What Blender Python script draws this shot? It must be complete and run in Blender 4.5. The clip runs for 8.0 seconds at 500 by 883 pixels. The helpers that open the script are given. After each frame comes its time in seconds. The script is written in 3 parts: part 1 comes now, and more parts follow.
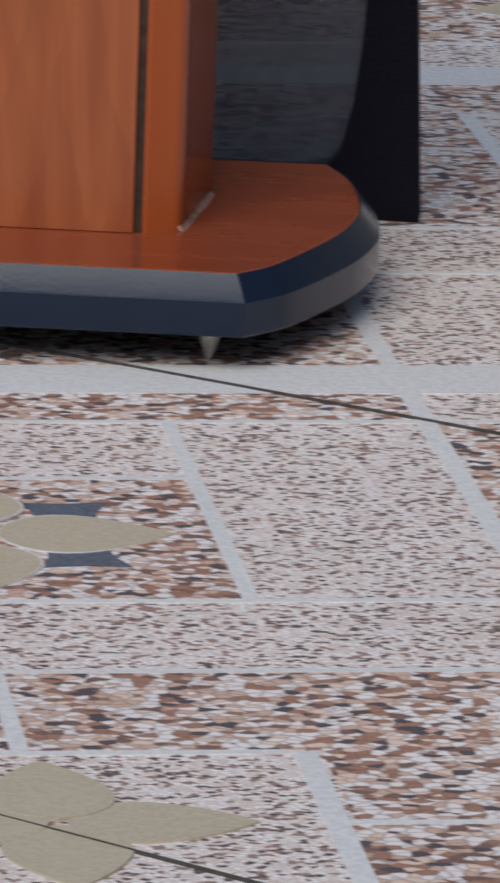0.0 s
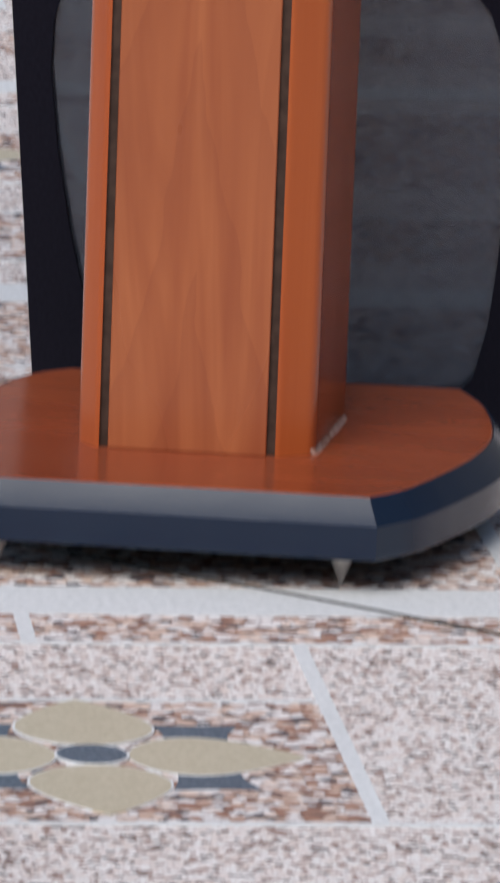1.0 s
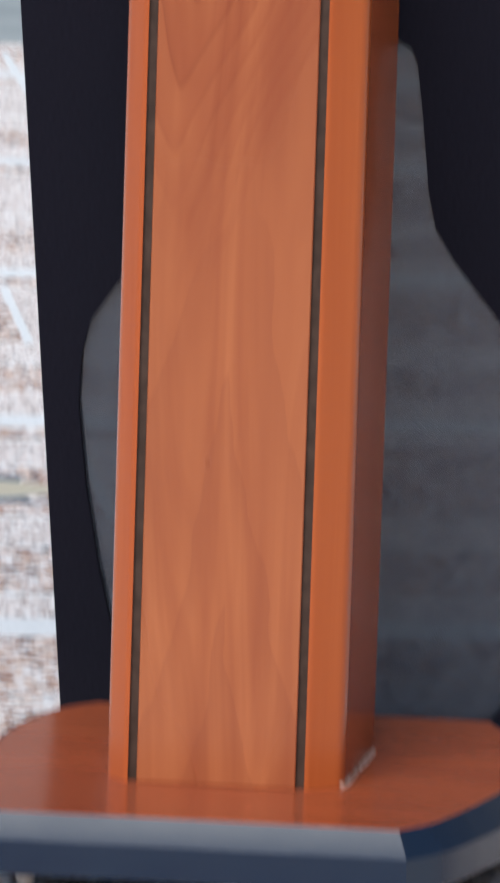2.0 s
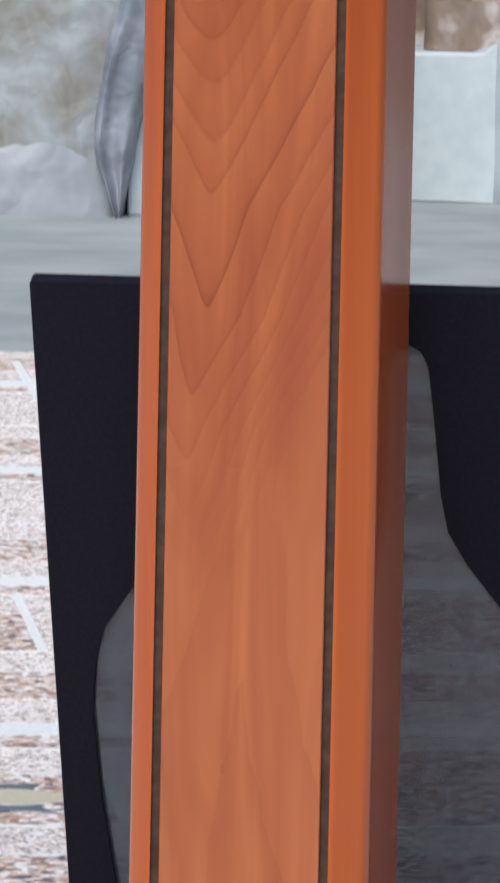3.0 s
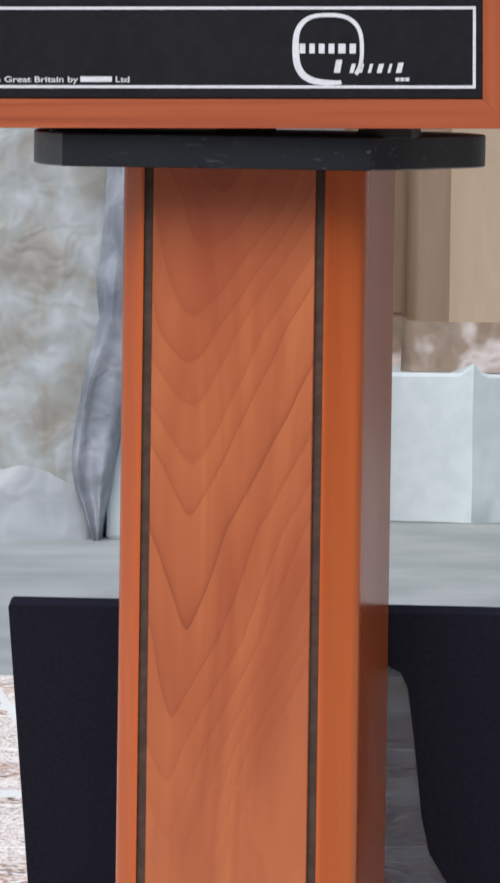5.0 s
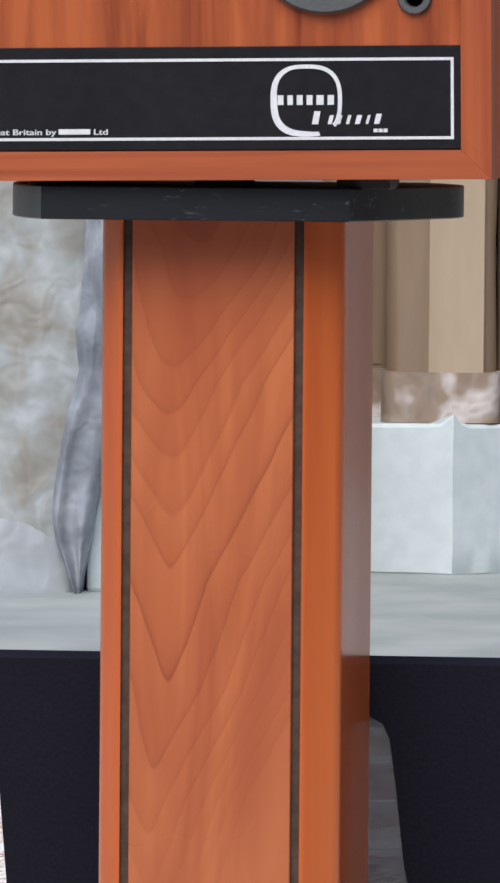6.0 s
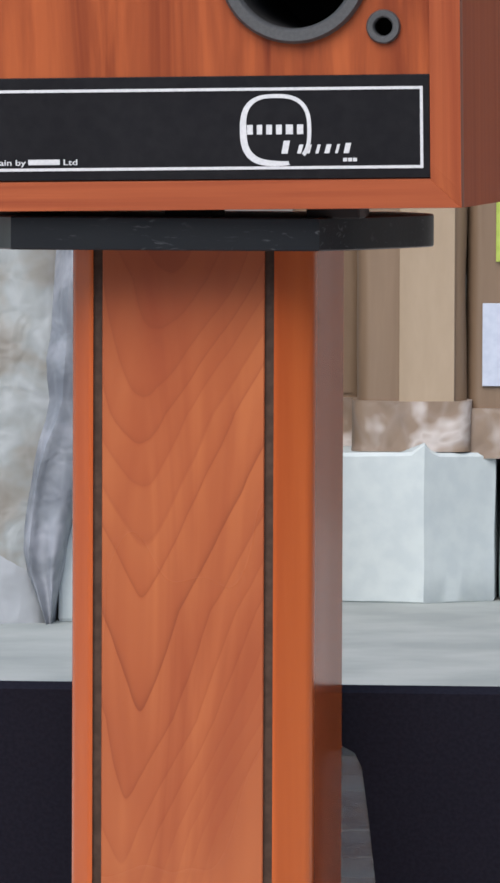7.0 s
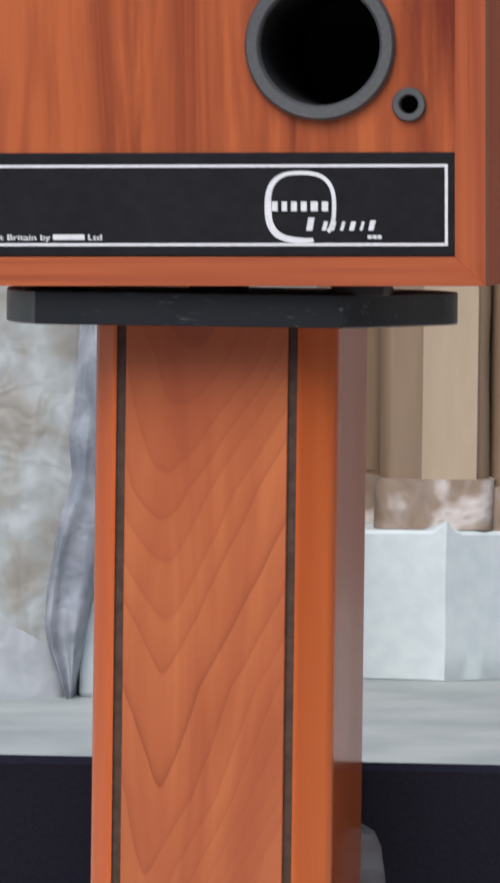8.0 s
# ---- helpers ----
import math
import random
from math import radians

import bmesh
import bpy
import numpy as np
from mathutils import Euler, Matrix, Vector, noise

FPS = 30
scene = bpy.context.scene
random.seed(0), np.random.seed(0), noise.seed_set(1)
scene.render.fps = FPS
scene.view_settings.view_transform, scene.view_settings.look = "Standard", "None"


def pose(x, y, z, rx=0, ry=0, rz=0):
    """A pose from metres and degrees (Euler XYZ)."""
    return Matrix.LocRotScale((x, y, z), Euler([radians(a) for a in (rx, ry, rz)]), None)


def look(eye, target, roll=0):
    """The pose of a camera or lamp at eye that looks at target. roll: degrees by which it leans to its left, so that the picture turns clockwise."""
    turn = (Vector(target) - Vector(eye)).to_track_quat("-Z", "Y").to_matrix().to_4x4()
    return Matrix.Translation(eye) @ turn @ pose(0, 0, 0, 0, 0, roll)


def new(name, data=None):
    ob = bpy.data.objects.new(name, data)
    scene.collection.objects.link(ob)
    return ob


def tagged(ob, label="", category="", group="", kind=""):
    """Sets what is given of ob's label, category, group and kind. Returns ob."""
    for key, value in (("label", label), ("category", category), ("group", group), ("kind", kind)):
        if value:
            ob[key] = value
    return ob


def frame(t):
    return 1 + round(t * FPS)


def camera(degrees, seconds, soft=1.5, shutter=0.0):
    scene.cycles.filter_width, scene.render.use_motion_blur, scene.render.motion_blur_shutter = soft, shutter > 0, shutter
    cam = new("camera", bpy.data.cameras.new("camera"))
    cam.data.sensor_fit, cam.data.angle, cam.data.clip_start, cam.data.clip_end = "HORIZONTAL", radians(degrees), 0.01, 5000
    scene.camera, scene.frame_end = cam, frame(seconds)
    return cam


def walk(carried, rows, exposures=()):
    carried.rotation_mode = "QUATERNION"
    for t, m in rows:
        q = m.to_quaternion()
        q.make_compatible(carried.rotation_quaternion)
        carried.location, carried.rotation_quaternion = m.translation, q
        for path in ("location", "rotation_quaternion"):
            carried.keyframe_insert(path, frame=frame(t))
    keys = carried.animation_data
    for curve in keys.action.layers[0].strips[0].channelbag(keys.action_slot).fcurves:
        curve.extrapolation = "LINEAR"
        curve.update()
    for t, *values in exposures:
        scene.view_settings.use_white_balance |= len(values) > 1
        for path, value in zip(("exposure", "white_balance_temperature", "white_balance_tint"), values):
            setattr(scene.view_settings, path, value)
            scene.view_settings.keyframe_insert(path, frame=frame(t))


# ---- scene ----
# ---- camera ----
EYE = (0.2875, -2.8732, 0.6848)
cam = camera(4.4873, 8.0, soft=2.6, shutter=0.5)
# seconds, heading, tilt and lean in degrees
AIM = [
    (0.00, -3.8429, -14.3373, 1.9956),
    (0.30, -4.4468, -14.2414, 1.7348),
    (0.50, -4.6037, -13.9794, 1.8288),
    (0.90, -5.0476, -12.6812, 1.9201),
    (1.00, -5.1348, -12.3756, 2.1245),
    (1.20, -5.2551, -11.8925, 1.9556),
    (1.50, -5.3543, -11.4921, 2.0264),
    (2.00, -5.4966, -9.3943, 1.7935),
    (2.20, -5.5578, -8.4801, 1.5216),
    (3.30, -5.6839, -6.0460, 1.1252),
    (3.50, -5.6744, -5.5188, 1.0864),
    (4.00, -5.6567, -4.8126, 0.9908),
    (4.50, -5.5638, -4.2374, 0.7772),
    (4.70, -5.5546, -4.0367, 0.8316),
    (5.80, -5.4467, -3.3241, 0.4579),
    (6.00, -5.3734, -3.2994, 0.4609),
    (6.50, -5.1951, -3.1980, 0.2721),
    (7.00, -5.1132, -3.0322, 0.2108),
    (7.50, -5.0886, -2.8575, 0.4311),
    (8.00, -5.3204, -2.3481, 0.7032),
]


def aimed(heading, tilt, lean):
    a, b = radians(heading), radians(tilt)
    way = Vector((math.sin(a) * math.cos(b), math.cos(a) * math.cos(b), math.sin(b)))
    return look(EYE, Vector(EYE) + way * 3.0, lean)


walk(cam, [(t, aimed(h, p, r)) for t, h, p, r in AIM],
     exposures=[(0.0, -0.73, 6300, 10), (0.5, -0.67, 6300, 10), (1.0, -0.30, 6250, 10), (1.5, 0.04, 6150, 7), (2.2, 0.16, 6080, 6), (3.5, 0.13, 6300, 8),
                (4.7, 0.14, 6350, 8), (5.8, 0.25, 6420, 8), (8.0, 0.24, 6450, 8)])

# ---- world and light ----
world = bpy.data.worlds.new("sky")
scene.world = world
world.use_nodes = True
wn = world.node_tree
sky = wn.nodes.new("ShaderNodeTexSky")
sky.sky_type = "NISHITA"
sky.sun_disc = False
sky.sun_elevation, sky.sun_rotation = radians(46.3), radians(193.6)
sky.air_density, sky.dust_density, sky.ozone_density = 1.0, 1.3, 1.6
wn.links.new(sky.outputs[0], wn.nodes["Background"].inputs[0])
wn.nodes["Background"].inputs[1].default_value = 0.185
sun = new("sun", bpy.data.lights.new("sun", "SUN"))
sun.data.energy, sun.data.angle, sun.data.color = 2.95, radians(44), (1.0, 0.94, 0.87)
sun.matrix_world = look((-0.80, -3.3, 3.55), (0, 0, 0))


# ---- materials ----
class Nodes:
    """A small notation for node materials."""

    def __init__(self, name):
        self.m = bpy.data.materials.new(name)
        self.m.use_nodes = True
        self.t = self.m.node_tree
        self.b = self.t.nodes["Principled BSDF"]
        self.co = self.t.nodes.new("ShaderNodeTexCoord").outputs["Object"]

    def put(self, socket, value):
        if isinstance(value, bpy.types.NodeSocket):
            self.t.links.new(value, socket)
        elif value is not None:
            socket.default_value = value

    def math(self, op, a, b=None, c=None, clamp=False):
        n = self.t.nodes.new("ShaderNodeMath")
        n.operation, n.use_clamp = op, clamp
        for s, v in zip(n.inputs, (a, b, c)):
            self.put(s, v)
        return n.outputs[0]

    def scaled(self, scale, loc=(0, 0, 0)):
        n = self.t.nodes.new("ShaderNodeMapping")
        self.put(n.inputs[0], self.co)
        n.inputs["Scale"].default_value, n.inputs["Location"].default_value = scale, loc
        return n.outputs[0]

    def noise(self, scale, detail=3.0, vector=None, rough=0.5, distort=0.0):
        n = self.t.nodes.new("ShaderNodeTexNoise")
        self.put(n.inputs["Vector"], vector or self.co)
        n.inputs["Scale"].default_value, n.inputs["Detail"].default_value = scale, detail
        n.inputs["Roughness"].default_value, n.inputs["Distortion"].default_value = rough, distort
        return n.outputs["Fac"]

    def cells(self, scale, vector=None, feature="F1"):
        n = self.t.nodes.new("ShaderNodeTexVoronoi")
        n.feature = feature
        self.put(n.inputs["Vector"], vector or self.co)
        n.inputs["Scale"].default_value = scale
        return n

    def ramp(self, fac, stops, steps=False):
        n = self.t.nodes.new("ShaderNodeValToRGB")
        if steps:
            n.color_ramp.interpolation = "CONSTANT"
        e = n.color_ramp.elements
        while len(e) < len(stops):
            e.new(0.5)
        for el, (p, c) in zip(e, stops):
            el.position, el.color = p, (*c, 1)
        self.put(n.inputs[0], fac)
        return n.outputs[0]

    def mix(self, fac, a, b, blend="MIX"):
        n = self.t.nodes.new("ShaderNodeMix")
        n.data_type, n.blend_type = "RGBA", blend
        self.put(n.inputs[0], fac)
        for s, v in ((n.inputs[6], a), (n.inputs[7], b)):
            self.put(s, (*v, 1) if isinstance(v, tuple) else v)
        return n.outputs[2]

    def xyz(self):
        n = self.t.nodes.new("ShaderNodeSeparateXYZ")
        self.put(n.inputs[0], self.co)
        return n.outputs

    def bump(self, height, strength=0.3, distance=0.001):
        n = self.t.nodes.new("ShaderNodeBump")
        n.inputs["Strength"].default_value, n.inputs["Distance"].default_value = strength, distance
        self.put(n.inputs["Height"], height)
        self.put(self.b.inputs["Normal"], n.outputs[0])

    def done(self, colour, rough=0.5, metal=0.0, coat=0.0, coat_rough=0.1, spec=0.5):
        b = self.b.inputs
        self.put(b["Base Color"], (*colour, 1) if isinstance(colour, tuple) else colour)
        self.put(b["Roughness"], rough)
        b["Metallic"].default_value, b["Coat Weight"].default_value, b["Coat Roughness"].default_value = metal, coat, coat_rough
        b["Specular IOR Level"].default_value = spec
        return self.m


RINGS = (0.238, 0.256, 0.272, 0.290, 0.313, 0.338, 0.3690, 0.4097, 0.4605, 0.4843, 0.5113, 0.5312, 0.5524, 0.5816, 0.6086)


def cathedral_wood(name):
    """Flat-sawn cherry veneer: nested arches, tips down, rounded high up and pointed lower; soft flames below."""
    n = Nodes(name)
    x, y, z = n.xyz()
    warp = n.math("SUBTRACT", n.noise(16.0, 3.0, n.scaled((2.2, 1.0, 0.7))), 0.5)
    wave = n.math("SUBTRACT", n.noise(5.0, 2.0, n.scaled((1.6, 1.0, 1.7), (3, 1, 2))), 0.5)

    def rise(z0, span):
        return n.math("DIVIDE", n.math("SUBTRACT", z, z0), span, clamp=True)

    centre = n.math("SUBTRACT", n.math("MULTIPLY", rise(0.545, 0.060), 0.0125), n.math("ADD", 0.0190, n.math("MULTIPLY", rise(0.405, -0.05), 0.009)))
    tip = n.math("ADD", 0.0022, n.math("MULTIPLY", rise(0.455, 0.075), 0.0125))
    dx = n.math("ADD", n.math("SUBTRACT", x, centre), n.math("MULTIPLY", wave, 0.009))
    bow = n.math("SUBTRACT", n.math("SQRT", n.math("ADD", n.math("MULTIPLY", dx, dx), n.math("MULTIPLY", tip, tip))), tip)
    g = n.math("ADD", n.math("SUBTRACT", z, n.math("MULTIPLY", bow, 2.75)), n.math("MULTIPLY", warp, 0.014))
    grey = []
    for i, r in enumerate(RINGS):
        p = (r - 0.22) / 0.42
        k = (0.82, 0.86, 0.84, 0.88, 0.93, 0.91, 0.95, 1.0, 0.98, 0.94, 0.93, 0.96, 0.93, 0.95, 0.92)[i]
        grey += [(p - 0.0025, (0, 0, 0)), (p, (k, k, k))]
    saw = n.ramp(n.math("DIVIDE", n.math("SUBTRACT", g, 0.22), 0.42), grey)
    upper = rise(0.270, 0.075)
    saw = n.math("MULTIPLY", saw, upper)
    line = n.math("POWER", saw, 12.0)
    streak = n.noise(60.0, 4.0, n.scaled((3.0, 3.0, 0.05)))
    mid = n.noise(10.0, 3.0, n.scaled((3.0, 1.0, 0.34)), 0.55, 1.6)
    broad = n.noise(6.0, 2.0, n.scaled((1.5, 1.5, 0.6)))
    flame = n.math("FRACT", n.math("MULTIPLY", n.math("ADD", n.math("ADD", z, n.math("MULTIPLY", n.math("ABSOLUTE", n.math("ADD", x, n.math("MULTIPLY", wave, 0.05))), 4.2)), n.math("MULTIPLY", warp, 0.10)), 8.5))
    flame = n.math("MULTIPLY", n.math("MULTIPLY", n.math("POWER", flame, 2.5), n.math("SUBTRACT", 1.0, upper)), 0.22)
    c = n.ramp(n.math("ADD", n.math("MULTIPLY", broad, 0.35), n.math("MULTIPLY", mid, 0.65)), [(0.34, (0.295, 0.076, 0.029)), (0.50, (0.38, 0.113, 0.041)), (0.66, (0.475, 0.157, 0.058))])
    heart = n.math("MULTIPLY", n.math("SUBTRACT", g, 0.485), 11.0, clamp=True)
    c = n.mix(n.math("MULTIPLY", heart, 0.52), c, (0.23, 0.042, 0.019))
    c = n.mix(n.math("MULTIPLY", saw, 0.30), c, (0.25, 0.048, 0.020))
    c = n.mix(n.math("MULTIPLY", line, 0.66), c, (0.15, 0.034, 0.014))
    c = n.mix(flame, c, (0.20, 0.045, 0.022))
    c = n.mix(n.math("MULTIPLY", streak, 0.18), c, (0.22, 0.052, 0.024))
    n.bump(streak, 0.01, 0.0002)
    return n.done(c, n.math("ADD", n.math("MULTIPLY", broad, 0.12), 0.22), coat=0.0, spec=0.4)


def straight_wood(name, dark, light, stretch=(3.0, 3.0, 0.06), scale=45.0, rough=0.22, coat=0.0, gloss=0.4, fine_mix=0.22, low=0.34, high=0.62):
    n = Nodes(name)
    streak = n.noise(scale, 5.0, n.scaled(stretch), 0.6, 0.4)
    broad = n.noise(scale * 0.22, 2.0, n.scaled(stretch))
    fine = n.noise(scale * 9, 2.0, n.scaled(stretch))
    c = n.ramp(n.math("ADD", n.math("MULTIPLY", streak, 0.6), n.math("MULTIPLY", broad, 0.4)), [(low, dark), (high, light)])
    c = n.mix(n.math("MULTIPLY", fine, fine_mix), c, tuple(v * 0.55 for v in dark))
    return n.done(c, n.math("ADD", n.math("MULTIPLY", broad, 0.12), rough - 0.06), coat=coat, coat_rough=0.12, spec=gloss)


def pebbles(name, scale, stops, joint, line=0.8):
    """Printed pebbles: one colour a pebble, a darker joint, a little relief."""
    n = Nodes(name)
    wob = n.t.nodes.new("ShaderNodeVectorMath")
    wob.operation = "MULTIPLY_ADD"
    nz = n.t.nodes.new("ShaderNodeTexNoise")
    nz.inputs["Scale"].default_value = scale * 0.7
    n.put(nz.inputs["Vector"], n.co)
    n.put(wob.inputs[0], nz.outputs["Color"])
    wob.inputs[1].default_value = (0.8 / scale,) * 3
    n.put(wob.inputs[2], n.scaled((0.72, 1.0, 1.0)))
    v = n.cells(scale, wob.outputs[0])
    e = n.cells(scale, wob.outputs[0], "DISTANCE_TO_EDGE")
    sep = n.t.nodes.new("ShaderNodeSeparateColor")
    n.put(sep.inputs[0], v.outputs["Color"])
    c = n.ramp(sep.outputs[0], stops, True)
    c = n.mix(n.math("MULTIPLY", n.noise(scale * 3, 3.0), 0.16), c, (0.80, 0.71, 0.66))
    gap = n.math("SUBTRACT", 1.0, n.math("MULTIPLY", e.outputs["Distance"], 4.5), clamp=True)
    c = n.mix(n.math("MULTIPLY", n.math("POWER", gap, 1.6), line), c, joint)
    stain = n.ramp(n.noise(3.2, 4.0), [(0.35, (0.93, 0.925, 0.92)), (0.65, (1.0, 1.0, 1.0))])
    c = n.mix(1.0, c, stain, "MULTIPLY")
    return n.done(c, n.math("ADD", n.math("MULTIPLY", n.noise(5.0, 3.0), 0.2), 0.46), spec=0.08)


def speckled(name, a, b, scale=260.0, rough=0.45, relief=0.06, metal=0.0, coat=0.0, spec=0.5, big=6.0):
    n = Nodes(name)
    c = n.ramp(n.noise(scale, 4.0), [(0.38, a), (0.62, b)])
    c = n.mix(n.math("MULTIPLY", n.noise(big, 3.0), 0.35), c, tuple(v * 0.72 for v in a))
    n.bump(n.noise(scale * 0.7, 3.0), relief, 0.0006)
    return n.done(c, n.math("ADD", n.math("MULTIPLY", n.noise(big * 3, 3.0), 0.16), rough - 0.08), metal, coat, spec=spec)


def scuffed_black(name, colour=(0.022, 0.026, 0.032), rough=0.42, scratches=0.6, coat=0.0, gloss=0.4):
    n = Nodes(name)
    short = n.ramp(n.noise(230.0, 3.0, n.scaled((0.35, 1.0, 1.6)), 0.6, 1.2), [(0.60, (0, 0, 0)), (0.70, (1, 1, 1))])
    patch = n.ramp(n.noise(30.0, 3.0), [(0.42, (0, 0, 0)), (0.66, (1, 1, 1))])
    mark = n.math("MULTIPLY", short, patch)
    c = n.mix(n.math("MULTIPLY", mark, scratches), colour, (0.10, 0.11, 0.12))
    n.bump(n.noise(420.0, 3.0), 0.10, 0.0004)
    return n.done(c, n.math("ADD", n.math("MULTIPLY", n.noise(24.0, 4.0), 0.2), rough - 0.1), coat=coat, spec=gloss)


def grille_cloth(name):
    n = Nodes(name)
    w1 = n.math("SINE", n.math("MULTIPLY", n.xyz()[0], 5200.0))
    w2 = n.math("SINE", n.math("MULTIPLY", n.xyz()[1], 5200.0))
    weave = n.math("MULTIPLY", n.math("ADD", w1, w2), 0.25)
    fuzz = n.noise(160.0, 4.0)
    c = n.ramp(n.math("ADD", fuzz, n.math("MULTIPLY", weave, 0.2)), [(0.3, (0.038, 0.048, 0.068)), (0.7, (0.068, 0.081, 0.108))])
    n.done(c, 0.85, spec=0.2)
    see = n.t.nodes.new("ShaderNodeBsdfTransparent")
    mixer = n.t.nodes.new("ShaderNodeMixShader")
    n.put(mixer.inputs[0], n.math("ADD", 0.66, n.math("MULTIPLY", fuzz, 0.16)))
    out = n.t.nodes["Material Output"]
    n.t.links.new(see.outputs[0], mixer.inputs[1])
    n.t.links.new(n.b.outputs[0], mixer.inputs[2])
    n.t.links.new(mixer.outputs[0], out.inputs[0])
    return n.m


def film_wrap(name, stops, scale=9.0, coat=0.3):
    """Crumpled clear film over mixed goods."""
    n = Nodes(name)
    crease = n.cells(scale * 2.4, n.scaled((1.0, 1.0, 0.6)), "DISTANCE_TO_EDGE")
    body = n.noise(scale, 3.0, rough=0.55, distort=0.3)
    c = n.ramp(body, stops)
    # creases are paled in the colour, as glints along the folds
    c = n.mix(n.math("MULTIPLY", n.math("SUBTRACT", 1.0, n.math("MULTIPLY", crease.outputs["Distance"], 7.0), clamp=True), 0.05), c, (0.70, 0.72, 0.76))
    n.bump(n.noise(scale * 1.7, 2.0, rough=0.5, distort=0.6), 0.22, 0.03)
    return n.done(c, 0.42, coat=coat, coat_rough=0.18)


PEB_COARSE = pebbles("coarse_pebbles", 235.0, [(0.0, (0.90, 0.84, 0.79)), (0.22, (0.66, 0.46, 0.35)), (0.37, (0.38, 0.19, 0.12)), (0.53, (0.88, 0.84, 0.80)),
                                               (0.69, (0.055, 0.055, 0.068)), (0.78, (0.82, 0.63, 0.50)), (0.92, (0.20, 0.11, 0.085))], (0.17, 0.10, 0.08), 0.5)
PEB_FINE = pebbles("fine_pebbles", 440.0, [(0.0, (0.95, 0.90, 0.85)), (0.30, (0.82, 0.71, 0.64)), (0.45, (0.32, 0.20, 0.16)), (0.58, (0.89, 0.86, 0.81)),
                                           (0.80, (0.070, 0.050, 0.046)), (0.91, (0.86, 0.75, 0.66))], (0.46, 0.35, 0.30), 0.6)
WHITE_STRIP = speckled("pale_strip", (0.70, 0.70, 0.675), (0.82, 0.815, 0.79), 300.0, 0.55, 0.02, spec=0.1)
PETAL = speckled("olive_petal", (0.53, 0.465, 0.33), (0.61, 0.54, 0.40), 420.0, 0.5, 0.02, spec=0.2)
SLATE = speckled("slate_inlay", (0.085, 0.115, 0.145), (0.165, 0.20, 0.235), 500.0, 0.5, 0.02, spec=0.2)
CONCRETE = speckled("worn_concrete", (0.26, 0.285, 0.28), (0.36, 0.38, 0.37), 6.0, 0.6, 0.02, big=1.6)
GROUT = speckled("dark_joint", (0.05, 0.045, 0.04), (0.09, 0.08, 0.07), 300.0, 0.8)
VENEER = cathedral_wood("cherry_veneer")
CHERRY = straight_wood("cherry_wood", (0.335, 0.064, 0.016), (0.46, 0.112, 0.029), (2.0, 2.0, 0.10), 16.0, 0.23, 0.0, 0.32, fine_mix=0.06)
CHERRY_FLAT = straight_wood("cherry_base_top", (0.27, 0.056, 0.021), (0.335, 0.080, 0.030), (0.30, 1.4, 3.0), 22.0, 0.20, 0.0)
BAFFLE = straight_wood("baffle_veneer", (0.125, 0.020, 0.008), (0.36, 0.088, 0.028), (2.0, 2.0, 0.16), 24.0, 0.34, 0.0, 0.3, 0.22, 0.41, 0.57)
CABINET = straight_wood("cabinet_side_veneer", (0.30, 0.065, 0.026), (0.42, 0.108, 0.042), (3.0, 3.0, 0.08), 30.0, 0.60, 0.0, 0.12)
FRAME_V = straight_wood("cabinet_stile", (0.22, 0.046, 0.019), (0.35, 0.092, 0.035), (3.0, 3.0, 0.08), 34.0, 0.40, 0.0, 0.18, 0.22, 0.40, 0.58)
FRAME_H = straight_wood("cabinet_rail", (0.24, 0.054, 0.023), (0.38, 0.102, 0.040), (0.08, 3.0, 3.0), 34.0, 0.40, 0.0, 0.18, 0.22, 0.40, 0.58)
INLAY = speckled("dark_inlay", (0.046, 0.027, 0.019), (0.074, 0.045, 0.033), 200.0, 0.5, 0.02, spec=0.2)
BLACK_EDGE = scuffed_black("satin_black_paint", (0.008, 0.017, 0.037), 0.17, 0.04, 0.0, 0.38)
BLACK_PLATE = scuffed_black("scuffed_black_paint", (0.009, 0.011, 0.014), 0.34, 0.9, 0.0, 0.28)
PLAQUE = speckled("black_plaque", (0.011, 0.011, 0.013), (0.014, 0.014, 0.016), 200.0, 0.22, 0.02, spec=0.35)
PRINT = speckled("white_print", (0.50, 0.51, 0.54), (0.58, 0.59, 0.61), 900.0, 0.5)
RUBBER = speckled("grey_plastic", (0.045, 0.047, 0.051), (0.062, 0.064, 0.068), 600.0, 0.5)
DARK = speckled("black_inside", (0.006, 0.006, 0.008), (0.010, 0.010, 0.012), 60.0, 0.7)
STEEL = speckled("brushed_steel", (0.58, 0.56, 0.53), (0.70, 0.68, 0.64), 700.0, 0.36, metal=0.55)
FELT = speckled("black_board", (0.007, 0.007, 0.014), (0.011, 0.011, 0.020), 500.0, 0.8, 0.2, spec=0.15)
CLOTH = grille_cloth("grille_cloth")
FOAM = speckled("white_foam", (0.455, 0.505, 0.525), (0.505, 0.555, 0.565), 40.0, 0.6, 0.08)
CARD = straight_wood("brown_cardboard", (0.145, 0.092, 0.057), (0.215, 0.145, 0.095), (1.2, 1.2, 0.12), 12.0, 0.5, 0.4)
TAN_BAND = straight_wood("tan_band_colour", (0.29, 0.215, 0.145), (0.36, 0.275, 0.195), (1.2, 1.2, 0.3), 12.0, 0.4, 0.3)
FILM = film_wrap("film_on_goods", [(0.30, (0.17, 0.15, 0.125)), (0.43, (0.225, 0.215, 0.195)), (0.54, (0.26, 0.275, 0.275)), (0.68, (0.36, 0.375, 0.39))], 12.0)
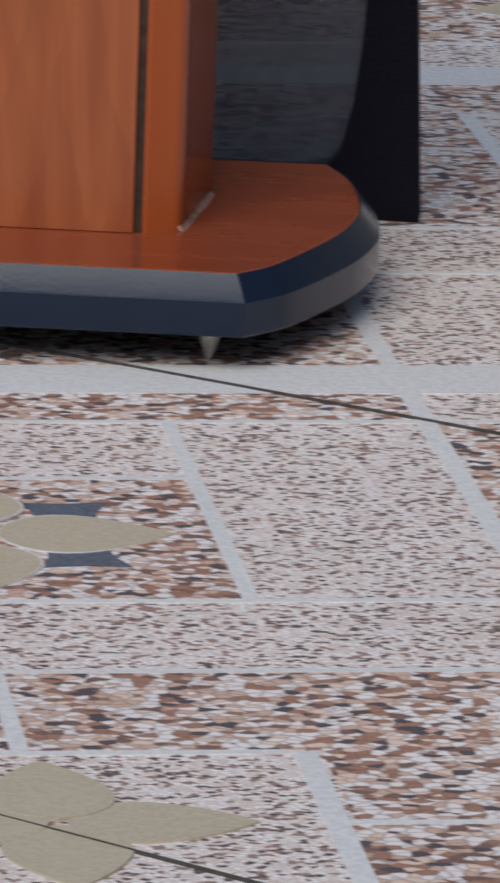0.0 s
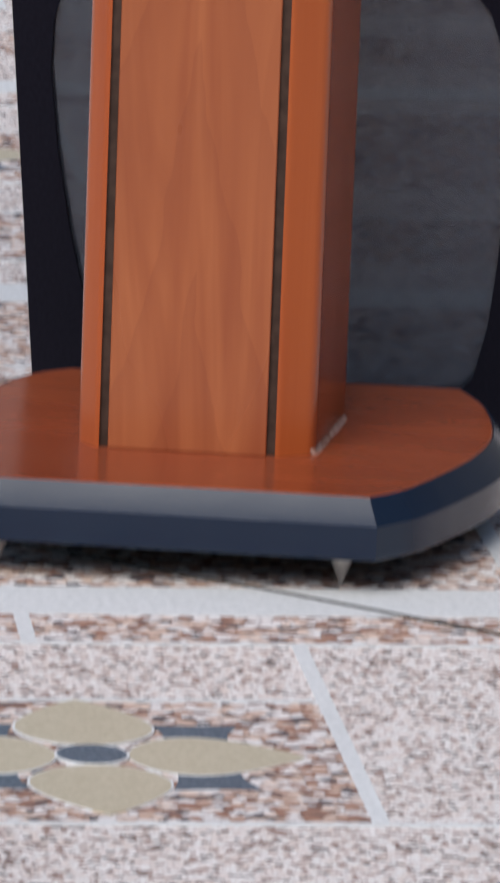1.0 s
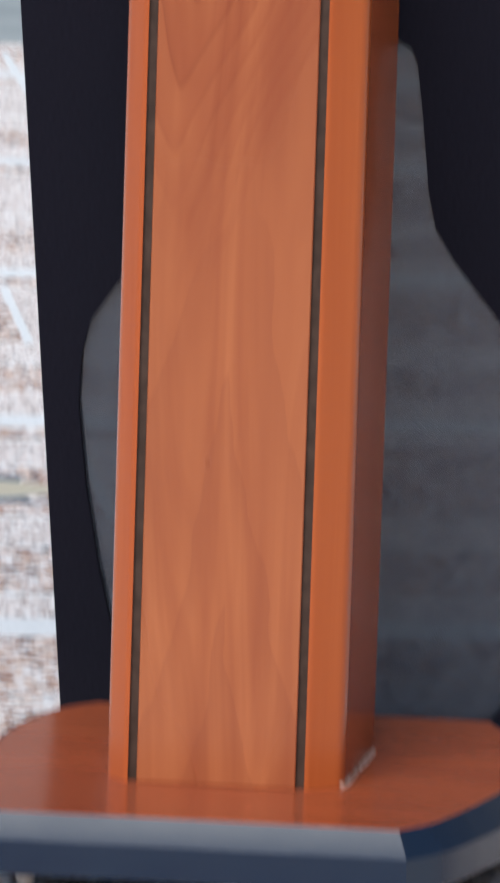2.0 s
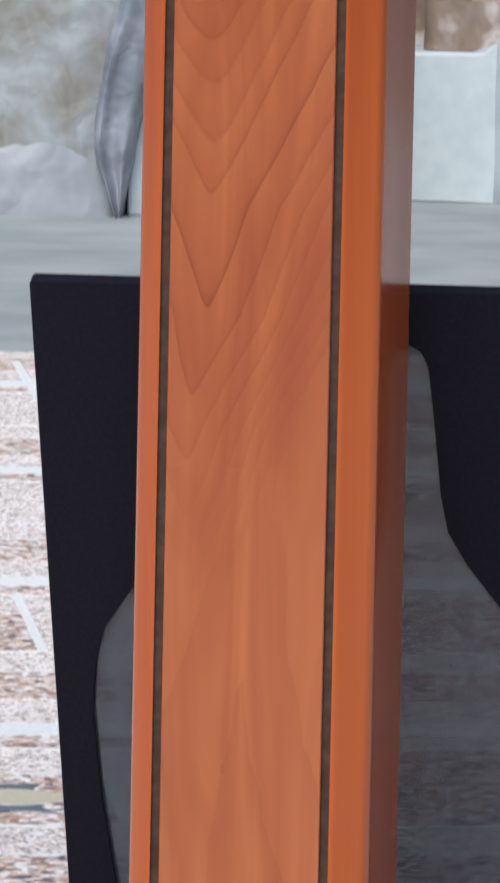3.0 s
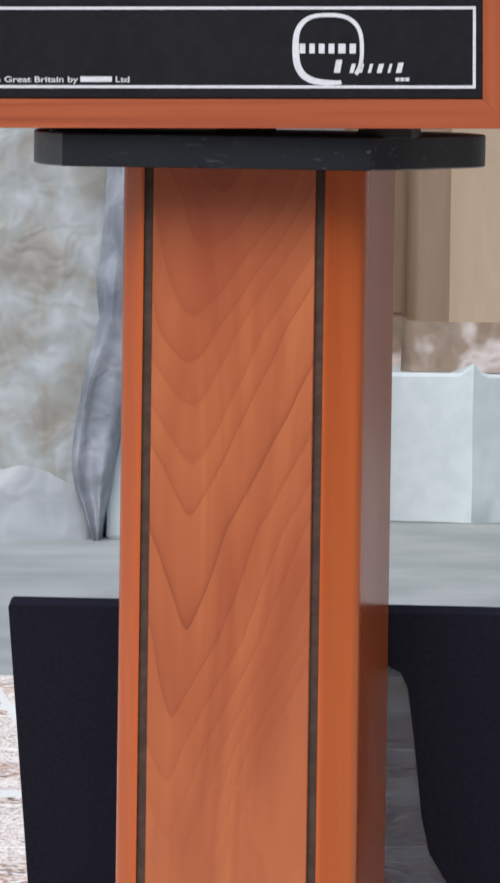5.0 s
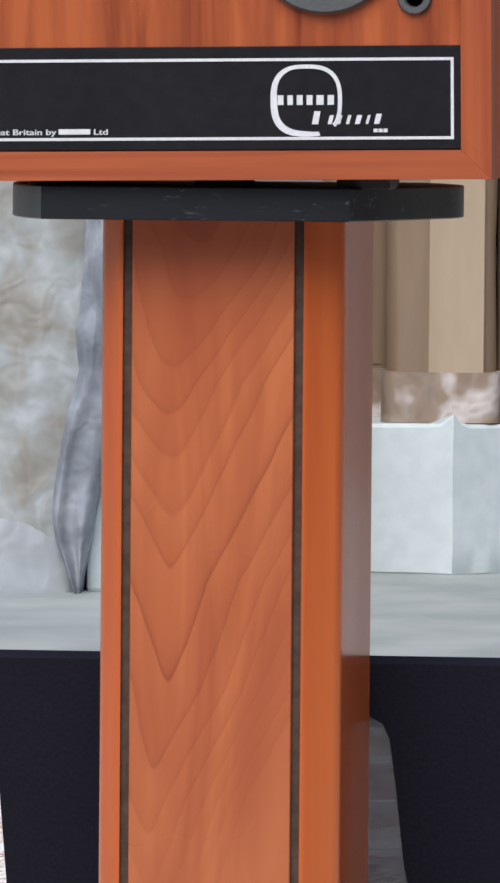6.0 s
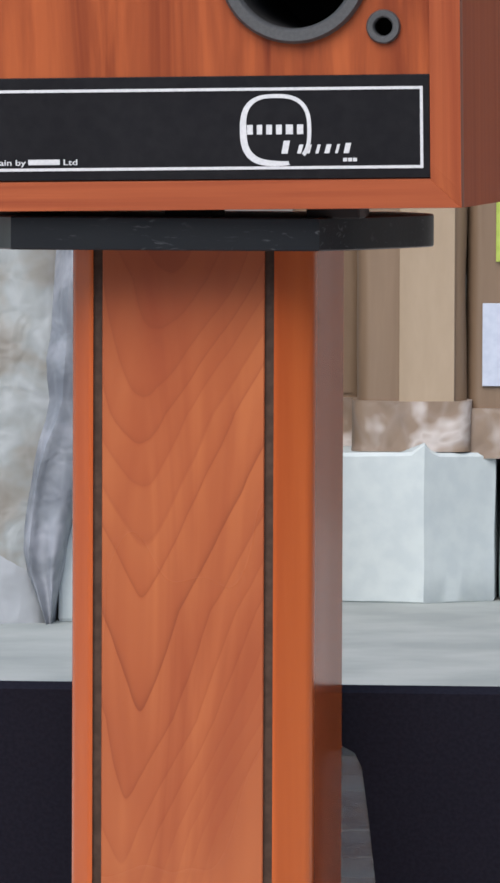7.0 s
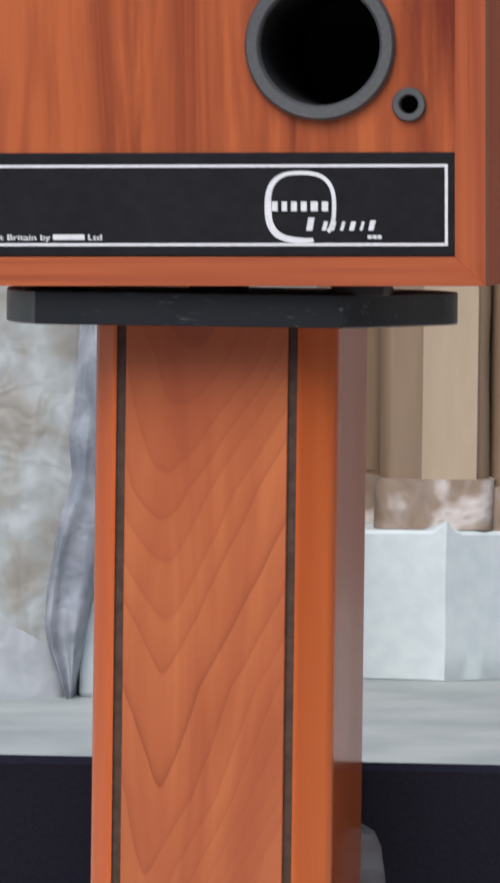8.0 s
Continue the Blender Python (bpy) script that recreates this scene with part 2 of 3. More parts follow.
FILM_B = film_wrap("clear_film_folds", [(0.34, (0.115, 0.125, 0.15)), (0.50, (0.165, 0.178, 0.205)), (0.66, (0.27, 0.28, 0.32))], 14.0, 0.12)
FILM_C = film_wrap("pale_film_skirt", [(0.34, (0.235, 0.245, 0.26)), (0.66, (0.32, 0.335, 0.36))], 9.0)
# the narrow pale stop paints the film's white glints into its colour
TORN = film_wrap("torn_film_glints", [(0.32, (0.15, 0.10, 0.07)), (0.52, (0.23, 0.165, 0.12)), (0.63, (0.48, 0.43, 0.41)), (0.72, (0.27, 0.20, 0.155))], 11.0, 0.3)
PAPER = speckled("pale_paper", (0.42, 0.46, 0.57), (0.48, 0.52, 0.62), 80.0, 0.6)
GREEN = speckled("green_plastic", (0.30, 0.38, 0.06), (0.38, 0.46, 0.09), 80.0, 0.45)
# dark tone for the added walls that stay out of view
WALL = speckled("unseen_wall_grey", (0.12, 0.115, 0.11), (0.18, 0.17, 0.16), 14.0, 0.8)
CAULK = speckled("clear_sealant", (0.36, 0.18, 0.12), (0.56, 0.38, 0.31), 160.0, 0.28, coat=0.4)


# ---- building helpers ----
def part(name, bm, material, parent=None, label="", smooth=False, sharp=35):
    me = bpy.data.meshes.new(name)
    bm.normal_update()
    bm.to_mesh(me)
    bm.free()
    me.materials.append(material)
    if smooth:
        me.polygons.foreach_set("use_smooth", [True] * len(me.polygons))
        me.set_sharp_from_angle(angle=radians(sharp))
    ob = new(name, me)
    ob.parent = parent
    return tagged(ob, label)


def thing(name, m, label, category, group="", kind=""):
    ob = new(name)
    ob.empty_display_size = 0.05
    ob.matrix_world = m
    return tagged(ob, label, category, group, kind)


def box(x0, x1, y0, y1, z0, z1, bevel=0.0, seg=2):
    bm = bmesh.new()
    bmesh.ops.create_cube(bm, size=1.0)
    for v in bm.verts:
        v.co = ((x0 + x1) / 2 + v.co.x * (x1 - x0), (y0 + y1) / 2 + v.co.y * (y1 - y0), (z0 + z1) / 2 + v.co.z * (z1 - z0))
    if bevel:
        bmesh.ops.bevel(bm, geom=bm.edges[:], offset=bevel, segments=seg, profile=0.5, affect="EDGES")
    return bm


def loft(rings, caps=True):
    """Rings of equal length, joined in order; the ends are closed."""
    bm = bmesh.new()
    rows = [[bm.verts.new(p) for p in ring] for ring in rings]
    k = len(rows[0])
    for a, b in zip(rows, rows[1:]):
        for i in range(k):
            bm.faces.new((a[i], a[(i + 1) % k], b[(i + 1) % k], b[i]))
    if caps:
        bm.faces.new(rows[0][::-1])
        bm.faces.new(rows[-1])
    bmesh.ops.recalc_face_normals(bm, faces=bm.faces[:])
    return bm


def prism(outline, z0, z1):
    return loft([[(x, y, z0) for x, y in outline], [(x, y, z1) for x, y in outline]])


def round_curve(points, steps=6):
    """A smooth open curve through the points."""
    pts = [Vector(p) for p in points]
    pts = [pts[0] * 2 - pts[1], *pts, pts[-1] * 2 - pts[-2]]
    out = []
    for a, b, c, d in zip(pts, pts[1:], pts[2:], pts[3:]):
        for i in range(steps):
            t = i / steps
            out.append(0.5 * (2 * b + (c - a) * t + (2 * a - 5 * b + 4 * c - d) * t * t + (3 * b - a - 3 * c + d) * t ** 3))
    return [tuple(p) for p in out] + [tuple(points[-1])]


def grown(outline, d):
    """The closed outline (counter-clockwise) moved outwards by d."""
    pts = [Vector(p) for p in outline]
    out = []
    for i, p in enumerate(pts):
        a, b = (p - pts[i - 1]).normalized(), (pts[(i + 1) % len(pts)] - p).normalized()
        na, nb = Vector((a.y, -a.x)), Vector((b.y, -b.x))
        n = (na + nb).normalized()
        out.append(tuple(p + n * (d / max(0.5, n.dot(na)))))
    return out


def disc_ring(r0, r1, depth, lip=0.0, k=64):
    """A ring facing -y with a rounded face, round the origin."""
    prof = [(r1, 0.0), (r1, -depth * 0.6), (r1 - (r1 - r0) * 0.18, -depth), (r0 + (r1 - r0) * 0.22, -depth * 0.97), (r0 + (r1 - r0) * 0.08, -depth * 0.8), (r0, -depth * 0.4), (r0, lip)]
    bm = bmesh.new()
    rows = [[bm.verts.new((r * math.cos(2 * math.pi * i / k), y, r * math.sin(2 * math.pi * i / k))) for i in range(k)] for r, y in prof]
    for a, b in zip(rows, rows[1:]):
        for i in range(k):
            bm.faces.new((a[i], a[(i + 1) % k], b[(i + 1) % k], b[i]))
    bmesh.ops.recalc_face_normals(bm, faces=bm.faces[:])
    return bm


def tube(r, y0, y1, k=48):
    """A blind hole: the inside of a tube from y0 back to y1, closed at the end."""
    bm = bmesh.new()
    a, b = ([bm.verts.new((r * math.cos(2 * math.pi * i / k), y, r * math.sin(2 * math.pi * i / k))) for i in range(k)] for y in (y0, y1))
    for i in range(k):
        bm.faces.new((a[i], b[i], b[(i + 1) % k], a[(i + 1) % k]))
    bm.faces.new(b)
    return bm


# ---- floor ----
TURN = 11.8
ground = part("ground", box(-60, 60, -12, 108, -0.10, -0.004), CONCRETE)
tagged(ground, "worn pale concrete yard under the patterned tiles", "ground", kind="structure")
floor = part("floor", box(-4.4, 4.4, -6.0, 6.4, -0.004, 0.0), PEB_FINE)
floor.matrix_world = pose(0, 0, 0, 0, 0, TURN)
tagged(floor, "ceramic floor printed with pebbles, pale strips and olive rosettes", "tiled floor", kind="structure")
LEVEL = {"coarse_field": 0.0002, "pale_strip": 0.0005, "thin_line": 0.0004, "concrete_field": 0.0012, "olive_petal": 0.0007, "petal_rim": 0.00055, "slate_inlay": 0.0004, "dark_joint": 0.0009}
FLOOR_MATERIAL = {"coarse_field": PEB_COARSE, "pale_strip": WHITE_STRIP, "thin_line": WHITE_STRIP, "concrete_field": CONCRETE,
                  "olive_petal": PETAL, "petal_rim": WHITE_STRIP, "slate_inlay": SLATE, "dark_joint": GROUT}


laid = []


def level(kind):
    """Each piece lies a hair above the one before it."""
    laid.append(kind)
    return LEVEL[kind] + len(laid) * 2e-6


def inlay(kind, u0, u1, w0, w1):
    """A rectangle of the floor's print; w runs towards the front."""
    return part(kind, box(u0, u1, -w1, -w0, -0.001, level(kind)), FLOOR_MATERIAL[kind], floor)


def inlay_shape(kind, points, lift=0.0):
    pts = [(u, -w) for u, w in points]
    area = sum(a[0] * b[1] - b[0] * a[1] for a, b in zip(pts, pts[1:] + pts[:1]))
    return part(kind, prism(pts if area > 0 else pts[::-1], -0.001, level(kind) + lift), FLOOR_MATERIAL[kind], floor)


def petal_outline(length, width, k=18):
    top = [(length * i / k, width / 2 * math.sin(math.pi * (i / k) ** 0.72) ** 0.85) for i in range(k + 1)]
    return top + [(a, -b) for a, b in top[-2:0:-1]]


def rosette(u, w, length, width, reach, slate=True):
    """Four olive petals round a slate eye, with slate wedges between them."""
    for q in range(4):
        c, s = [(1, 0), (0, 1), (-1, 0), (0, -1)][q]
        if slate:
            inlay_shape("petal_rim", [(u + (reach - 0.0006 + a) * c - b * s, w + (reach - 0.0006 + a) * s + b * c) for a, b in petal_outline(length + 0.0004, width + 0.0020)], q * 0.00016 + 0.00012)
        inlay_shape("olive_petal", [(u + (reach + a) * c - b * s, w + (reach + a) * s + b * c) for a, b in petal_outline(length, width)], q * 0.00016 + 0.00004)
    if slate:
        for kind, r, up in (("petal_rim", 0.0155, 0.0008), ("slate_inlay", 0.0144, 0.0011)):
            inlay_shape(kind, [(u + r * math.cos(i * 0.2618), w + r * math.sin(i * 0.2618)) for i in range(24)], up)
        for c, s in ((1, 1), (1, -1), (-1, 1), (-1, -1)):
            inlay_shape("slate_inlay", [(u + c * a, w + s * b) for a, b in
                                        ((0.033, 0.022), (0.045, 0.019), (0.058, 0.020), (0.059, 0.034), (0.065, 0.050), (0.045, 0.048), (0.029, 0.050), (0.032, 0.036))])


def print_rows(shift):
    """One repeat of the print between two broad pale bands."""
    a = shift
    inlay("pale_strip", -4.4, 4.4, a + 0.081, a + 0.133)
    for w in (0.184, 0.470, 0.567):
        inlay("thin_line", -4.4, 4.4, a + w - 0.0025, a + w + 0.0025)
    inlay("coarse_field", -4.4, 0.143, a + 0.133, a + 0.1815)
    inlay("coarse_field", 0.152, 4.4, a + 0.1865, a + 0.4675)
    inlay("thin_line", -0.30, 0.029, a + 0.2785, a + 0.2835)
    inlay("coarse_field", -0.30, 0.029, a + 0.2835, a + 0.4675)
    inlay("pale_strip", 0.029, 0.036, a + 0.186, a + 0.467)
    inlay("pale_strip", 0.143, 0.152, a - 0.105, a + 0.081)
    inlay("pale_strip", 0.143, 0.152, a + 0.133, a + 0.467)
    inlay("pale_strip", -0.089, -0.082, a + 0.133, a + 0.1815)
    rosette(-0.074, a + 0.371, 0.0735, 0.057, 0.0140)


# the part of the floor in front of and below the stand
print_rows(0.0)
inlay("coarse_field", 0.032, 0.60, 0.570, 0.753)
inlay("coarse_field", -0.80, 0.032, 0.570, 0.6685)
inlay("thin_line", -0.40, 0.021, 0.6685, 0.6735)
inlay("pale_strip", 0.021, 0.030, 0.671, 0.98)
inlay("pale_strip", -0.082, -0.075, 0.570, 0.6685)
inlay("thin_line", 0.030, 0.60, 0.753, 0.758)
inlay("coarse_field", 0.030, 0.60, 0.758, 1.0)
rosette(-0.073, 0.754, 0.068, 0.046, 0.003, False)
inlay("coarse_field", -0.35, 0.143, -0.060, 0.081)
# beside and behind the leaning grille
for w in (-0.109, -0.210, -0.699):
    inlay("thin_line", 0.152 if w > -0.3 else -2.0, 2.0, w - 0.0025, w + 0.0025)
inlay("thin_line", -2.0, 0.272, -0.4055, -0.4005)
inlay("coarse_field", -0.40, 0.272, -0.4005, -0.2125)
inlay("coarse_field", -0.40, 2.0, -0.576, -0.495)
inlay("coarse_field", -0.40, 0.272, -0.4925, -0.4055)
inlay("thin_line", 0.272, 0.60, -0.495, -0.490)
inlay("pale_strip", 0.272, 0.281, -0.490, -0.2125)
inlay("pale_strip", -2.0, 2.0, -0.628, -0.576)
inlay("coarse_field", -0.90, 0.90, -0.7275, -0.7015)
rosette(0.415, -0.800, 0.071, 0.057, 0.0140)
for k in range(2, 7):
    print_rows(-0.709 * k)
    inlay("coarse_field", -0.9, 0.9, -0.709 * k + 0.5695, -0.709 * k + 0.69)
inlay("concrete_field", -4.4, 4.4, -6.4, -3.75)
for k in range(-7, -1):
    print_rows(-0.709 * k + 0.06)


def joint(u, w, angle, length, h):
    """A dark joint between two of the large ceramic tiles."""
    c, s = math.cos(radians(angle)), math.sin(radians(angle))
    inlay_shape("dark_joint", [(u + c * a * length - s * b * h, w + s * a * length + c * b * h) for a, b in ((-1, -1), (1, -1), (1, 1), (-1, 1))])


joint(0.096, 0.141, 39.5, 0.42, 0.00042)
joint(-0.066, 0.772, 43.5, 0.30, 0.00016)

# ---- the stand ----
stand = thing("speaker_stand", pose(0, 0, 0), "cherry and black wooden speaker stand on steel spikes", "speaker stand")
BASE_R = [(0.0907, -0.0722), (0.1042, -0.0540), (0.1150, -0.0290), (0.1255, 0.0015), (0.1338, 0.0329), (0.1378, 0.0687), (0.1352, 0.1065), (0.1282, 0.1442), (0.1160, 0.1765)]
BASE_L = [(-0.0760, 0.1750), (-0.0918, 0.1585), (-0.1040, 0.1283), (-0.1104, 0.0970), (-0.1120, 0.0650), (-0.1090, 0.0250), (-0.1010, -0.0250), (-0.0910, -0.0735)]
TOP_LINE = [*round_curve(BASE_R[:3], 3)[:-1], *round_curve(BASE_R[2:], 6), *round_curve(BASE_L, 6)]
Z_BASE, Z_MID, Z_LOW, Z_PLATE, Z_TOP = 0.0452, 0.0342, 0.0175, 0.6190, 0.6340


def at(outline, z):
    return [(x, y, z) for x, y in outline]


part("base_edge", loft([at(grown(TOP_LINE, 0.0093), Z_LOW), at(grown(TOP_LINE, 0.0099), Z_LOW + 0.001), at(grown(TOP_LINE, 0.0099), Z_MID - 0.0006),
                        at(grown(TOP_LINE, 0.0088), Z_MID + 0.0006), at(grown(TOP_LINE, 0.0004), Z_BASE - 0.0002), at(grown(TOP_LINE, -0.0010), Z_BASE - 0.0012)]),
     BLACK_EDGE, stand, "satin black bevelled edge of the base", smooth=True, sharp=15)
part("base_top", loft([at(grown(TOP_LINE, -0.0012), Z_BASE - 0.003), at(grown(TOP_LINE, -0.0003), Z_BASE - 0.0004), at(grown(TOP_LINE, -0.0010), Z_BASE)]),
     CHERRY_FLAT, stand, "lacquered cherry top of the base")
# the column: chamfered front corners, sides that widen to the back, two recessed grooves
GX, GW, GD = 0.0390, 0.0021, 0.0035
HALF = [(GX - GW, 0.0), (GX - GW, GD), (GX + GW, GD), (GX + GW, 0.0), (0.0417, 0.0), (0.0428, 0.0003), (0.0438, 0.0009), (0.0446, 0.0014), (0.0549, 0.0082), (0.0556, 0.0087),
        (0.0568, 0.0098), (0.0577, 0.0112), (0.0583, 0.0128), (0.0587, 0.0150), (0.0588, 0.0165), (0.0655, 0.0950), (0.0650, 0.0985)]
LEFT = [(GX - GW, 0.0), (GX - GW, GD), (GX + GW, GD), (GX + GW, 0.0), (0.0417, 0.0), (0.0427, 0.0003), (0.0435, 0.0009), (0.0440, 0.0014), (0.0494, 0.0074), (0.0499, 0.0080),
        (0.0506, 0.0090), (0.0512, 0.0103), (0.0517, 0.0118), (0.0520, 0.0135), (0.0522, 0.0150), (0.0590, 0.0950), (0.0585, 0.0985)]
SECTION = [*HALF, *[(-x, y) for x, y in LEFT[::-1]]]
column = part("column", prism(SECTION, Z_BASE, Z_PLATE), CHERRY, stand, "cherry column with chamfered corners", smooth=True)
part("front_panel", box(-GX + GW + 0.0001, GX - GW - 0.0001, -0.0006, 0.004, Z_BASE + 0.0001, Z_PLATE - 0.0001, 0.0004, 1), VENEER, column, "flat-sawn cherry veneer with arched grain")
for s in (-1, 1):
    part("groove_inlay", box(s * GX - GW, s * GX + GW, 0.0018, GD + 0.001, Z_BASE + 0.0001, Z_PLATE - 0.0001), INLAY, column, "dark recessed inlay line")
bead = bmesh.new()
bead_line = [(0.0565, 0.0094), (0.0585, 0.0125), (0.0600, 0.030), (0.0626, 0.060), (0.0655, 0.094)]
rows = []
for i, (x, y) in enumerate(round_curve(bead_line, 5)):
    w = (0.0003 if y < 0.009 else 0.0015) + 0.0004 * noise.noise(Vector((y * 60, 1.7, 0.4)))
    out = (0.6, -0.8) if y < 0.009 else (1.0, -0.1)
    rows.append([bead.verts.new((x + a * w * out[0], y + a * w * out[1], Z_BASE - 0.0002 + b * w)) for a, b in ((-0.3, 0), (1.8, 0), (0.8, 0.35), (0.25, 0.9), (-0.3, 1.8))])
for a, b in zip(rows, rows[1:]):
    for i in range(4):
        bead.faces.new((a[i], a[i + 1], b[i + 1], b[i]))
bmesh.ops.recalc_face_normals(bead, faces=bead.faces[:])
part("sealant_bead", bead, CAULK, stand, "glossy sealant bead along the column's foot", smooth=True)
PLATE_R = [(0.0641, -0.0340), (0.0760, -0.0140), (0.0860, 0.0080), (0.0985, 0.0400), (0.1075, 0.0667), (0.1070, 0.0900), (0.0960, 0.1250), (0.0860, 0.1420)]
PLATE_L = [(-0.0800, 0.1420), (-0.0900, 0.1250), (-0.0985, 0.0900), (-0.0990, 0.0600), (-0.0940, 0.0200), (-0.0860, -0.0100), (-0.0745, -0.0340)]
PLATE = [*round_curve(PLATE_R, 5), *round_curve(PLATE_L, 5)]
part("top_plate", loft([at(grown(PLATE, -0.0006), Z_PLATE), at(PLATE, Z_PLATE + 0.0006), at(PLATE, Z_TOP - 0.0006), at(grown(PLATE, -0.0006), Z_TOP)]),
     BLACK_PLATE, stand, "scuffed black painted top plate", smooth=True, sharp=15)


def spike_mesh():
    prof = [(0.0001, 0.0), (0.0012, 0.0016), (0.0058, 0.0135), (0.0064, 0.0145), (0.0064, 0.0182)]
    return loft([[(r * math.cos(i * 0.3927), r * math.sin(i * 0.3927), z) for i in range(16)] for r, z in prof])


for x, y in ((0.0782, -0.0568), (-0.0800, -0.0568), (0.1080, 0.1500), (-0.0850, 0.1480)):
    part("spike", spike_mesh(), STEEL, stand, "pointed steel spike", smooth=True).location = (x, y, 0)

# ---- the loudspeaker ----
CORNER = (0.1285, -0.0500, 0.6390)
speaker = thing("loudspeaker", pose(*CORNER, 0, -0.8, -2.5), "cherry-veneered bookshelf loudspeaker with a black front plaque", "loudspeaker")
WIDE, TALL, DEEP, RIM = 0.282, 0.500, 0.220, 0.0137
shell = box(-WIDE, 0, 0.012, DEEP, 0, TALL)
bmesh.ops.delete(shell, geom=[f for f in shell.faces if f.calc_center_median().y < 0.0121], context="FACES")
part("cabinet", shell, CABINET, speaker, "reddish cherry veneer cabinet")


def rail(points, y0=0.0, y1=0.012):
    """A mitred frame piece from its outline in the front's plane."""
    return loft([[(x, y1, z) for x, z in points], [(x, y0 + 0.0006, z) for x, z in points],
                 [(x + (sum(p[0] for p in points) / 4 - x) * 0.004, y0, z + (sum(p[1] for p in points) / 4 - z) * 0.03) for x, z in points]])


outer = [(-WIDE, 0), (0, 0), (0, TALL), (-WIDE, TALL)]
inner = [(-WIDE + RIM, RIM - 0.0007), (-RIM, RIM - 0.0007), (-RIM, TALL - RIM), (-WIDE + RIM, TALL - RIM)]
for i, (name, mat) in enumerate((("bottom_rail", FRAME_H), ("side_stile", FRAME_V), ("top_rail", FRAME_H), ("side_stile", FRAME_V))):
    j = (i + 1) % 4
    part(name, rail([outer[i], outer[j], inner[j], inner[i]]), mat, speaker, "mitred cherry frame edge")


def baffle_mesh():
    """The front board with its two round holes."""
    holes = [(-0.0739, 0.1070, 0.0280), (-0.0343, 0.0805, 0.0042)]
    bm = bmesh.new()
    x0, x1, z0, z1, y = -WIDE + RIM, -RIM, 0.0591, TALL - RIM, 0.0030
    loops = [[(x0, z0), (x1, z0), (x1, z1), (x0, z1)]] + [[(a + r * math.cos(2 * math.pi * i / 48), b + r * math.sin(2 * math.pi * i / 48)) for i in range(48)] for a, b, r in holes]
    edges = []
    for loop in loops:
        vs = [bm.verts.new((a, y, b)) for a, b in loop]
        edges += [bm.edges.new((vs[i], vs[(i + 1) % len(vs)])) for i in range(len(vs))]
    bmesh.ops.triangle_fill(bm, edges=edges, use_beauty=True, normal=(0, -1, 0))
    geo = bmesh.ops.extrude_face_region(bm, geom=bm.faces[:])
    for v in geo["geom"]:
        if isinstance(v, bmesh.types.BMVert):
            v.co.y += 0.008
    bmesh.ops.recalc_face_normals(bm, faces=bm.faces[:])
    return bm


part("baffle", baffle_mesh(), BAFFLE, speaker, "streaked reddish veneer front board")
port = part("port_ring", disc_ring(0.0267, 0.0337, 0.0052, 0.004), RUBBER, speaker, "grey plastic ring of the bass port", smooth=True)
port.location = (-0.0739, 0.0030, 0.1070)
part("port_tube", tube(0.0266, 0.000, 0.150), DARK, port, "black inside of the port", smooth=True)
socket = part("grille_socket", disc_ring(0.0040, 0.0076, 0.0026, 0.004), RUBBER, speaker, "round grey grille socket", smooth=True)
socket.location = (-0.0343, 0.0030, 0.0805)
part("socket_hole", tube(0.0041, 0.001, 0.020, 24), DARK, socket, smooth=True)
plaque = part("plaque", box(-WIDE + RIM + 0.0003, -RIM - 0.0002, 0.0022, 0.010, RIM - 0.0003, 0.0594, 0.0003, 1), PLAQUE, speaker, "glossy black printed plaque")
PY0, PY1 = 0.0018, 0.0030


def printed(name, x0, x1, z0, z1, slant=0.0, parent=None, label=""):
    return part(name, loft([[(x0, y, z0), (x1, y, z0), (x1 + slant, y, z1), (x0 + slant, y, z1)] for y in (PY1, PY0)]), PRINT, parent or plaque, label)


LX0, LX1, LZ0, LZ1, LT = -WIDE + RIM + 0.0034, -0.0170, 0.0178, 0.0541, 0.0013
for x0, x1, z0, z1 in ((LX0, LX1, LZ0, LZ0 + LT), (LX0, LX1, LZ1 - LT, LZ1), (LX0, LX0 + LT, LZ0 + LT, LZ1 - LT), (LX1 - LT, LX1, LZ0 + LT, LZ1 - LT)):
    printed("border_line", x0, x1, z0, z1)


def emblem_ring(cx, cz):
    """A squarish ring, heavy at its lower left, open where the word crosses it."""
    k = 60
    a0, a1 = radians(-42), radians(292)
    bm = bmesh.new()
    rows = []
    for i in range(k + 1):
        a = a0 + (a1 - a0) * i / k
        c, s = math.cos(a), math.sin(a)
        sq = 1.0 / (abs(c) ** 2.7 + abs(s) ** 2.7) ** (1 / 2.7)
        w = 0.0014 + 0.0013 * max(0.0, math.cos(a - radians(205)))
        ro, ri = 0.0160 * sq, 0.0160 * sq - w - 0.0004
        rows.append([bm.verts.new((cx + r * c, y, cz + r * s)) for r, y in ((ri, PY1), (ri, PY0), (ro, PY0), (ro, PY1))])
    for a, b in zip(rows, rows[1:]):
        for i in range(3):
            bm.faces.new((a[i], a[i + 1], b[i + 1], b[i]))
    bmesh.ops.recalc_face_normals(bm, faces=bm.faces[:])
    return bm


